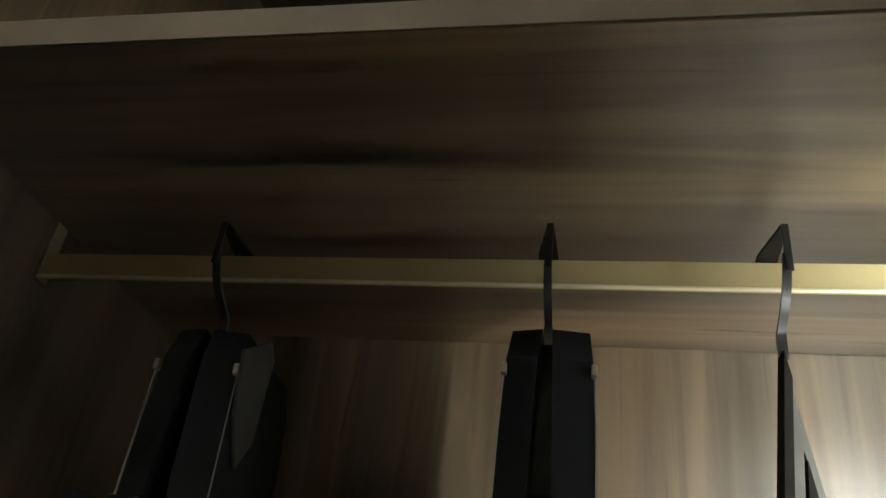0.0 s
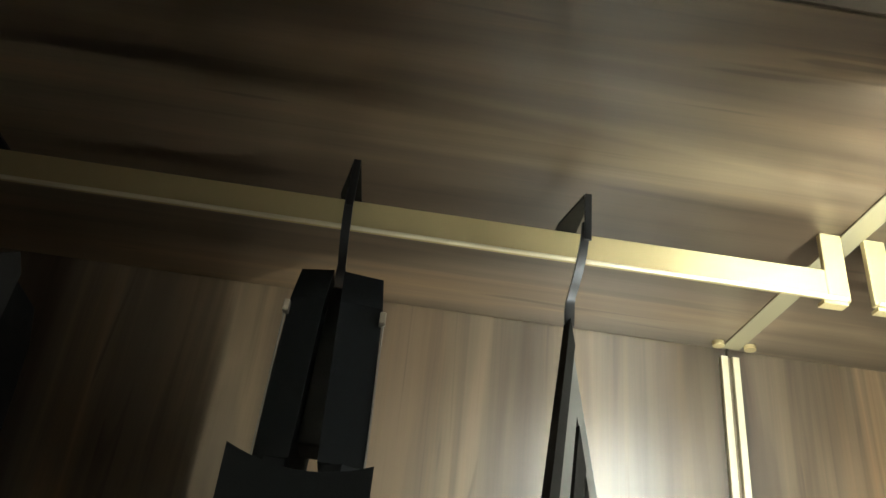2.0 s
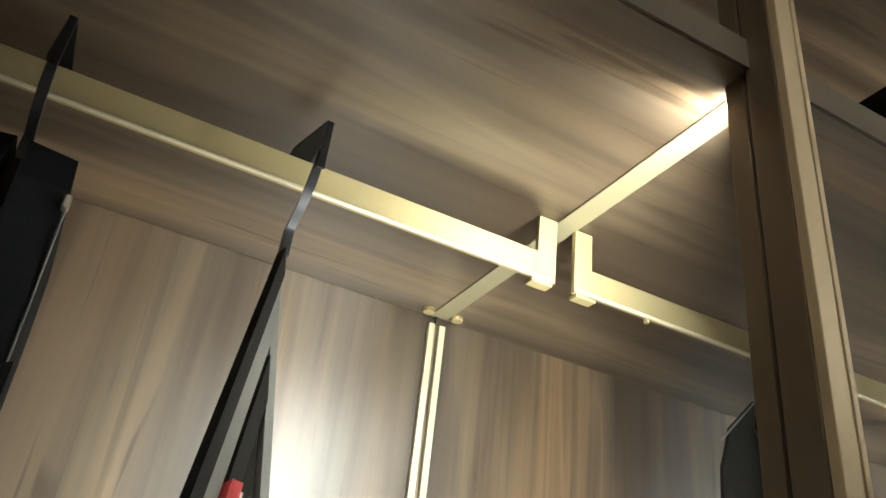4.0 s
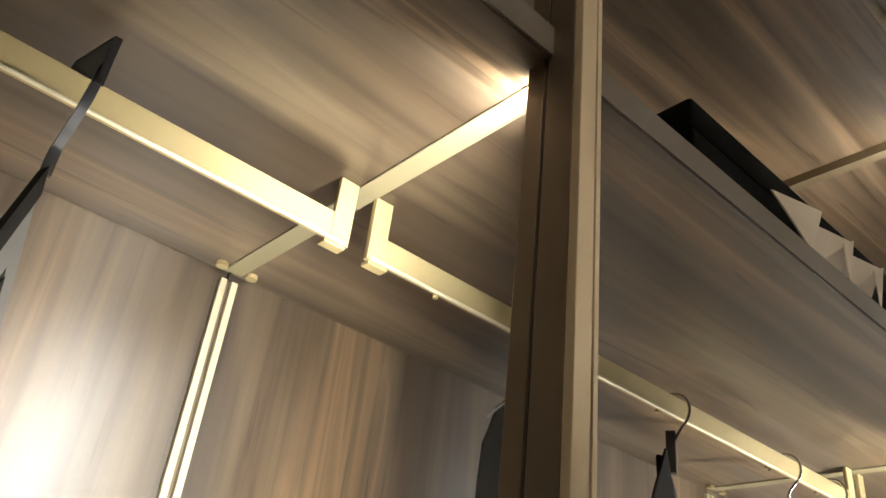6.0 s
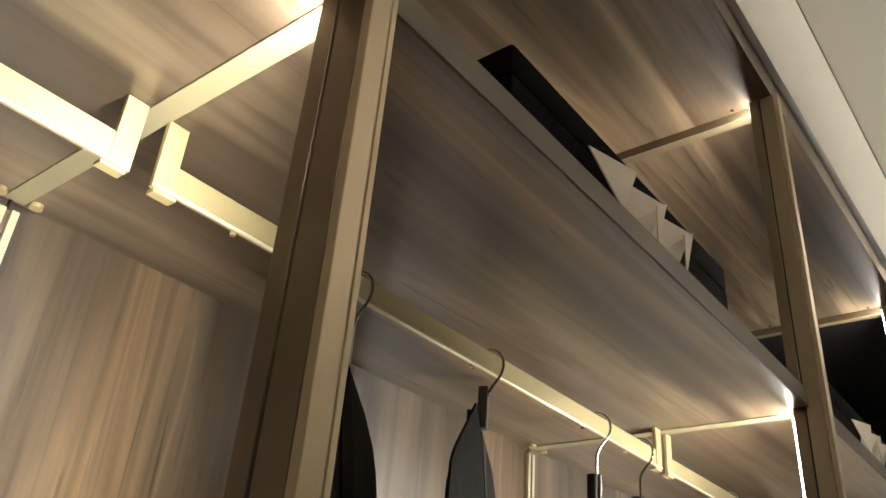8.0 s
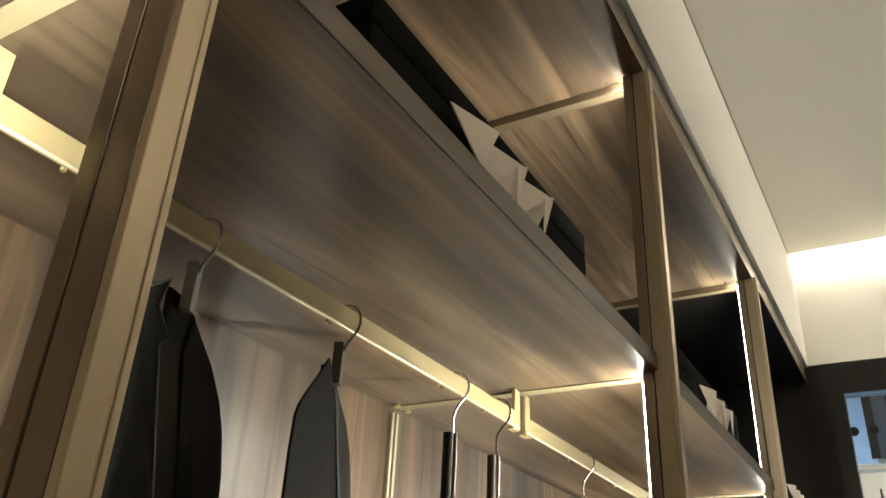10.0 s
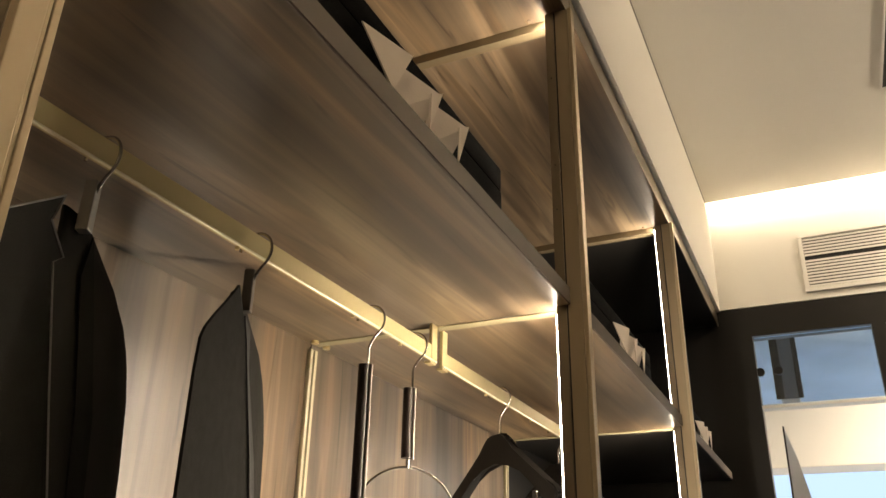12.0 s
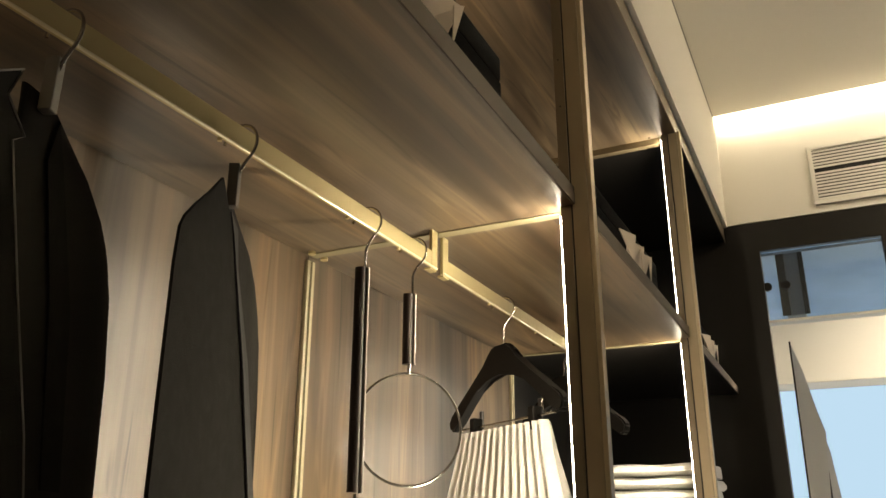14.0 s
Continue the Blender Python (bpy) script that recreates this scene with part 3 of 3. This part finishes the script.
def jacket(x, yaw, label, piping=False):
    """A limp jacket on a narrow hanger: sloping shoulders, straight sides, two overlapping fronts."""
    j = thing("jacket", label, "jacket", "jackets on the rail", pose(x, ROD_Y + 0.0075, 0, 0, 0, yaw))
    rows = [(1.05, -0.164, 0.196, 0.015), (1.40, -0.164, 0.200, 0.015), (1.60, -0.163, 0.200, 0.014), (1.72, -0.162, 0.190, 0.013), (1.80, -0.160, 0.174, 0.012), (1.835, -0.154, 0.158, 0.011), (1.850, -0.144, 0.148, 0.011), (1.872, -0.122, 0.128, 0.011), (1.900, -0.083, 0.088, 0.010), (1.922, -0.056, 0.046, 0.009), (1.936, -0.040, 0.026, 0.007)]
    sections = []
    for z, a, b, v in rows:
        k = min(1, (1.95 - z) / 0.05)
        a, b, v = a + 0.065 * k, b + (0.029 if piping else 0.045) * k, v * 0.75
        m, h = (a + b) / 2, (b - a) / 2
        sections.append([(m + u, w, zz) for u, w, zz in ring(z, h, v, 48, cv=0.013, fold=0.10, phase=x * 9)])
    part("body", loft(bmesh.new(), sections), CLOTH, j, "", True)
    left = [(-0.039, 1.938), (-0.082, 1.902), (-0.120, 1.873), (-0.146, 1.851), (-0.157, 1.836), (-0.163, 1.80), (-0.166, 1.60), (-0.168, 1.10)]
    if piping:
        front = [(-0.046, 1.933), (-0.061, 1.901), (-0.028, 1.879), (-0.044, 1.868), (0.0, 1.751), (0.045, 1.642), (0.09, 1.50), (0.11, 1.10)]
        left = [(-0.128, 1.879), *left[3:]]
    else:
        front = [(-0.012, 1.914), (0.012, 1.888), (0.022, 1.862), (0.075, 1.76), (0.146, 1.605), (0.150, 1.10)]

    def sheet(outline, off, thick=0.003):
        """A panel of cloth that bellies out with the body behind it."""
        return extrude_outline(bmesh.new(), [(u, 0.012 - off - 0.004 * min(1, max(0, (1.93 - z) / 0.25)), z) for u, z in outline], (0, thick, 0))

    front_sheet = part("front_panel", sheet([*left, *reversed(front)], 0.012), CLOTH_GREY, j)
    sl = [(1.12, 0.012, 0.010), (1.35, 0.013, 0.011), (1.60, 0.013, 0.011), (1.78, 0.012, 0.010), (1.830, 0.009, 0.008), (1.846, 0.005, 0.005)]
    part("sleeve", loft(bmesh.new(), [ring(z, a, b * 0.7, 20, -0.095, 0.012, 0.06, 1) for z, a, b in sl]), CLOTH, j, "", True)
    if piping:
        part("piping", tube(bmesh.new(), [(u, -0.0008 - 0.004 * min(1, max(0, (1.93 - z) / 0.25)), z) for u, z in [(-0.160, 1.857), (-0.128, 1.879), *front]], 0.0010, 6), PIPING, front_sheet, "pale grey piping", True)
        part("lapel", sheet([(0.030, 1.925), (0.055, 1.87), (0.10, 1.76), (0.13, 1.60), (0.095, 1.60), (0.060, 1.76), (0.020, 1.88)], 0.009, 0.002), CLOTH_GREY, j)
    else:
        part("lapel", sheet([(0.008, 1.916), (0.040, 1.905), (0.052, 1.86), (0.125, 1.76), (0.200, 1.605), (0.204, 1.10), (0.176, 1.10), (0.172, 1.605), (0.100, 1.76), (0.038, 1.868), (0.026, 1.892)], 0.010, 0.002), LAPEL, front_sheet, "narrow charcoal lapel")
    neck = block(-0.0062, 0.0062, -0.0062, 0.0062, 1.918, 1.972, bevel=0.001)
    part("neck_block", neck, NECK, j, "grey hanger neck")
    return j


def hook_for(x, neck, name, label, mat=None):
    h = thing(name, label, "hanger", "hangers on the rail")
    wire_hook(h, x, neck, mat=mat)
    return h


jacket(0.826, 25, "black wool jacket with pale piping and notched lapels on a hanger", True)
jacket(1.074, 25, "plain black wool jacket hanging on a hanger")
hook_for(0.826, 1.972, "hanger_hook", "bent steel hook carrying a black jacket")
hook_for(1.074, 1.972, "hanger_hook", "bent steel hook carrying a black jacket")

# roller hangers
def roller_hanger(x, top, low, label):
    h = hook_for(x, top - 0.002, "trouser_hanger", label)
    y = ROD_Y + 0.0075
    part("roller", rod_of(bmesh.new(), (x - 0.003, y + 0.002, top), (x - 0.003, y + 0.002, low), 0.0080, 20), ROLLER, h, "dark brown wrapped tube", True)
    part("steel_side", rod_of(bmesh.new(), (x + 0.004, y - 0.006, top + 0.001), (x + 0.004, y - 0.006, low - 0.001), 0.0036, 14), ROD_STEEL, h, "brushed steel rod", True)
    return h


long_roller = roller_hanger(1.362, 1.928, 1.615, "long dark wrapped hanger with polished steel rod")
part("tail", rod_of(bmesh.new(), (1.362, ROD_Y + 0.0075, 1.613), (1.362, ROD_Y + 0.0075, 1.56), 0.002, 8), CHROME, long_roller)
ring_hanger = roller_hanger(1.508, 1.926, 1.812, "scarf hanger with a large polished steel ring")
part("stem", rod_of(bmesh.new(), (1.508, ROD_Y + 0.0075, 1.811), (1.508, ROD_Y + 0.0075, 1.797), 0.003, 10), CHROME, ring_hanger)
yaw = radians(133)
part("ring", tube(bmesh.new(), [(1.508 + 0.0845 * math.sin(a) * math.cos(yaw), ROD_Y + 0.0075 + 0.0845 * math.sin(a) * math.sin(yaw), 1.7135 + 0.0845 * math.cos(a)) for a in [2 * math.pi * k / 72 for k in range(73)]], 0.0021, 8), CHROME, ring_hanger, "polished steel ring", True)


def coat_hanger(x, yaw, label, clips=True):
    h = thing("coat_hanger", label, "hanger", "coat hangers", pose(x, ROD_Y + 0.0075, 0, 0, 0, yaw))
    arm = [(0.028, 1.922), (0.036, 1.905), (0.062, 1.886), (0.110, 1.853), (0.165, 1.816), (0.193, 1.801), (0.204, 1.786), (0.199, 1.769), (0.185, 1.765), (0.163, 1.781), (0.122, 1.814), (0.088, 1.838), (0.048, 1.858)]
    outer = [*arm, (0.0, 1.866), *[(-u, z) for u, z in reversed(arm)]]
    bm = extrude_outline(bmesh.new(), [(u, -0.010, z) for u, z in outer], (0, 0.020, 0))
    bmesh.ops.bevel(bm, geom=bm.edges[:], offset=0.004, segments=2, affect="EDGES")
    part("arch", bm, HANGER_BLACK, h, "", True)
    if clips:
        part("clip_bar", rod_of(bmesh.new(), (-0.17, 0, 1.768), (0.17, 0, 1.768), 0.0022, 8), CHROME, h)
        for u in (-0.105, 0.105):
            clip = part("clip", block(u - 0.009, u + 0.009, -0.011, 0.011, 1.742, 1.786, bevel=0.002), HANGER_BLACK, h, "black clip")
            part("clip_lever", block(u - 0.006, u + 0.006, -0.016, -0.0115, 1.765, 1.802, bevel=0.001), STEEL, clip)
        part("small_hook", tube(bmesh.new(), [(-0.13 + 0.018 * math.cos(a), -0.012, 1.79 + 0.018 * math.sin(a)) for a in [radians(d) for d in range(-120, 100, 15)]], 0.0016), CHROME, h, "", True)
    return h


coat_hanger(1.905, 55, "broad black hanger with clips holding a white skirt")
hook_for(1.905, 1.920, "hanger_hook", "bent steel hook of the broad black hanger")
coat_hanger(2.30, 60, "broad black hanger standing empty on the rail", False)
hook_for(2.30, 1.920, "hanger_hook", "bent steel hook of the empty black hanger")

skirt = thing("pleated_skirt", "white pleated skirt clipped to a black hanger", "skirt", "", pose(1.905, ROD_Y + 0.0075, 0, 0, 0, 55))
n = 56
rows = []
for z, half, deep in ((1.757, 0.150, 0.010), (1.70, 0.164, 0.014), (1.60, 0.200, 0.022), (1.40, 0.250, 0.032), (1.20, 0.290, 0.040)):
    rows.append([(half * (1 - 4 * abs(k / n - 0.5)), (deep if k < n / 2 else -deep) + (0.005 + deep * 0.28) * (1 if k % 2 else -1), z) for k in range(n)])
part("cloth", loft(bmesh.new(), rows), WHITE_CLOTH, skirt)

# folded linen on the shelf of the dark bay
linen_shelf = thing("linen_shelf", "black lower shelf carrying folded linen", "shelf")
part("board", block(2.67, END_X - 0.003, 0.47, BACK - 0.002, 1.545, 1.570, bevel=0.0015), BLACK_BOARD, linen_shelf)
for k in range(5):
    z = 1.571 + k * 0.0345
    cloth = thing("folded_linen", "white linen folded flat in a stack", "folded linen", "folded linen stack")
    sec = []
    for t in range(13):
        f = t / 12
        y = 0.475 + 0.27 * f
        sag = 0.004 * math.sin(f * 9 + k * 1.7)
        sec.append((y, sag))
    bm = bmesh.new()
    rr = []
    for i in range(9):
        xx = 2.72 + (0.36 + 0.01 * math.sin(k * 2.1)) * i / 8
        rnd = 0.010 if i in (0, 8) else 0.0
        prof = []
        for y, sg in sec:
            prof.append((xx, y + 0.006 * math.sin(k * 3 + i), z + 0.0325 - rnd + sg * 0.5))
        for y, sg in reversed(sec):
            prof.append((xx, y + 0.006 * math.sin(k * 3 + i), z + 0.001 + rnd))
        rr.append(prof)
    part("cloth", loft(bm, rr), WHITE_CLOTH, cloth, "", True)


# ---- dark garments in the first bay ----
def frame_hanger(x):
    """A steep triangular frame with a smaller frame nested in it, turned towards the room."""
    h = thing("triangle_hanger", "black steep triangular frame hanger with grey edges", "hanger")
    strip_hook(h, x)
    apex, near, far = Vector((x - 0.005, ROD_Y, 1.928)), Vector((-0.213, -0.60, -1)), Vector((0.03, -0.43, -1))
    normal = near.cross(far).normalized()
    if normal.y > 0:
        normal = -normal

    def strip(name, c0, c1, margin, thick, mat, parent, reach=0.45, start=0.0, label=""):
        """A bar beside the near edge, between two lines parallel to it."""
        line = [(max(start, c0 + margin), c0), (reach, c0), (reach, c1), (max(start, c1 + margin), c1)]
        part(name, extrude_outline(bmesh.new(), [apex + near * (a - b) + far * b for a, b in line], normal * thick), mat, parent, label)

    strip("frame_arm", 0.0, 0.030, 0.0, 0.008, MATT_BLACK, h)
    strip("front_edge", 0.0305, 0.072, 0.0, 0.005, FRAME_GREY, h, label="grey metal edge")
    strip("inner_arm", 0.080, 0.116, 0.028, 0.006, MATT_BLACK, h, 0.206)
    strip("inner_edge", 0.124, 0.170, 0.040, 0.003, CLOTH_GREY, h, label="charcoal panel")
    strip("inner_edge", 0.174, 0.182, 0.040, 0.004, FRAME_GREY, h, label="grey metal edge")
    rim = [apex + near * (a - b) + far * b for a, b in ((0.075, 0.047), (0.45, 0.422), (0.45, 0.45), (0.075, 0.075))]
    part("back_edge", extrude_outline(bmesh.new(), rim, normal * 0.005), FRAME_GREY, h, "grey metal edge")
    cloth = thing("red_scarf", "folded red cloth hanging inside the triangular hanger", "scarf")
    strip("cloth", 0.077, 0.108, 0.0, 0.010, RED, cloth, 0.43, 0.207)
    strip("cloth_lining", 0.1085, 0.122, 0.0, 0.008, CARD, cloth, 0.43, 0.211, "pale lining")


frame_hanger(0.288)


def hung_trousers(x, yaw, label, low=0.0, flap=False):
    """Two dark flat legs folded over a clip hanger."""
    h = thing("hung_trousers", label, "trousers", "dark trousers on the rail", pose(x, ROD_Y, -low, 0, 0, yaw))
    for s, wide in ((-1, 0.84), (1, 1.0)):
        sec = []
        for z, a, b, y in ((1.932, 0.004, 0.036, 0.03), (1.90, 0.006, 0.039, 0.043), (1.84, 0.008, 0.041, 0.046), (1.775, 0.010, 0.042, 0.046)):
            b *= wide
            sec.append([(s * a, -y, z), (s * b, -y + 0.006, z), (s * b, y + 0.080, z), (s * a, y + 0.080, z)])
        fold_part = part("folded_half", loft(bmesh.new(), sec), CLOTH_DARK, h)
        legs = []
        for k in range(13):
            z = 1.7745 - 0.047 * k
            w = 0.0012 * math.sin(k * 1.7 + s)
            legs.append([(s * (0.011 - 0.0002 * k) + w, -0.043 + w, z), (s * (0.026) + w, -0.046 - 2 * w, z), (s * (0.042 + 0.0006 * k) + w, -0.038, z), (s * (0.042 + 0.0006 * k) + w, 0.125, z), (s * 0.011 + w, 0.127, z)])
        part("leg", loft(bmesh.new(), legs), CLOTH_DARK, h)
        part("clip", block(s * wide * 0.040 - 0.0024, s * wide * 0.040 + 0.0024, -0.046, -0.038, 1.884, 1.894, bevel=0.001), ROD_STEEL, fold_part, "small steel clip")
        part("seam", tube(bmesh.new(), [(s * wide * 0.041, -0.041, 1.886), (s * wide * 0.043, -0.041, 1.775)], 0.0007, 6), PIPING, fold_part, "grey seam")
    part("lining", block(-0.0095, 0.0095, -0.010, 0.030, 1.795, 1.928, bevel=0.002), LAPEL, h, "grey lining between the halves")
    # Flap is trouser cloth in a lighter grey, standing for light on it.
    if flap:
        panel = [(0.0430, -0.050, 1.905), (0.0435, 0.010, 1.940), (0.0440, 0.026, 1.928), (0.0440, 0.018, 1.842), (0.0435, -0.008, 1.812), (0.0430, -0.036, 1.850)]
        part("side_flap", extrude_outline(bmesh.new(), panel, (0.003, 0, 0)), FLAP_LIT, h, "raised flap at the side, greyed for the light on it")
    fall = bmesh.new()
    rows = []
    for z, d in ((1.20, 0.0), (1.50, 0.002), (1.70, 0.0), (1.757, 0.0)):
        ys = [(-0.044 + 0.093 * i / 12, 0.010 * (abs(i - 6) / 6) ** 2 - 0.004 * i / 12) for i in range(13)]
        up = 1 if z > 1.74 else 0
        rows.append([(u, -0.098 + d, z + up * r) for u, r in ys] + [(u, -0.060, z + up * r) for u, r in reversed(ys)])
    part("fall", loft(fall, rows), CLOTH_DARK, h)
    k = thing("clip_hanger", "gunmetal clip hanger carrying dark trousers", "hanger", "clip hangers")
    strip_hook(k, x, 1.925)


hung_trousers(0.092, 0, "black folded trousers clipped to a metal hanger")
hung_trousers(-0.219, 4, "black folded trousers turned aside on a metal hanger", 0.010, True)
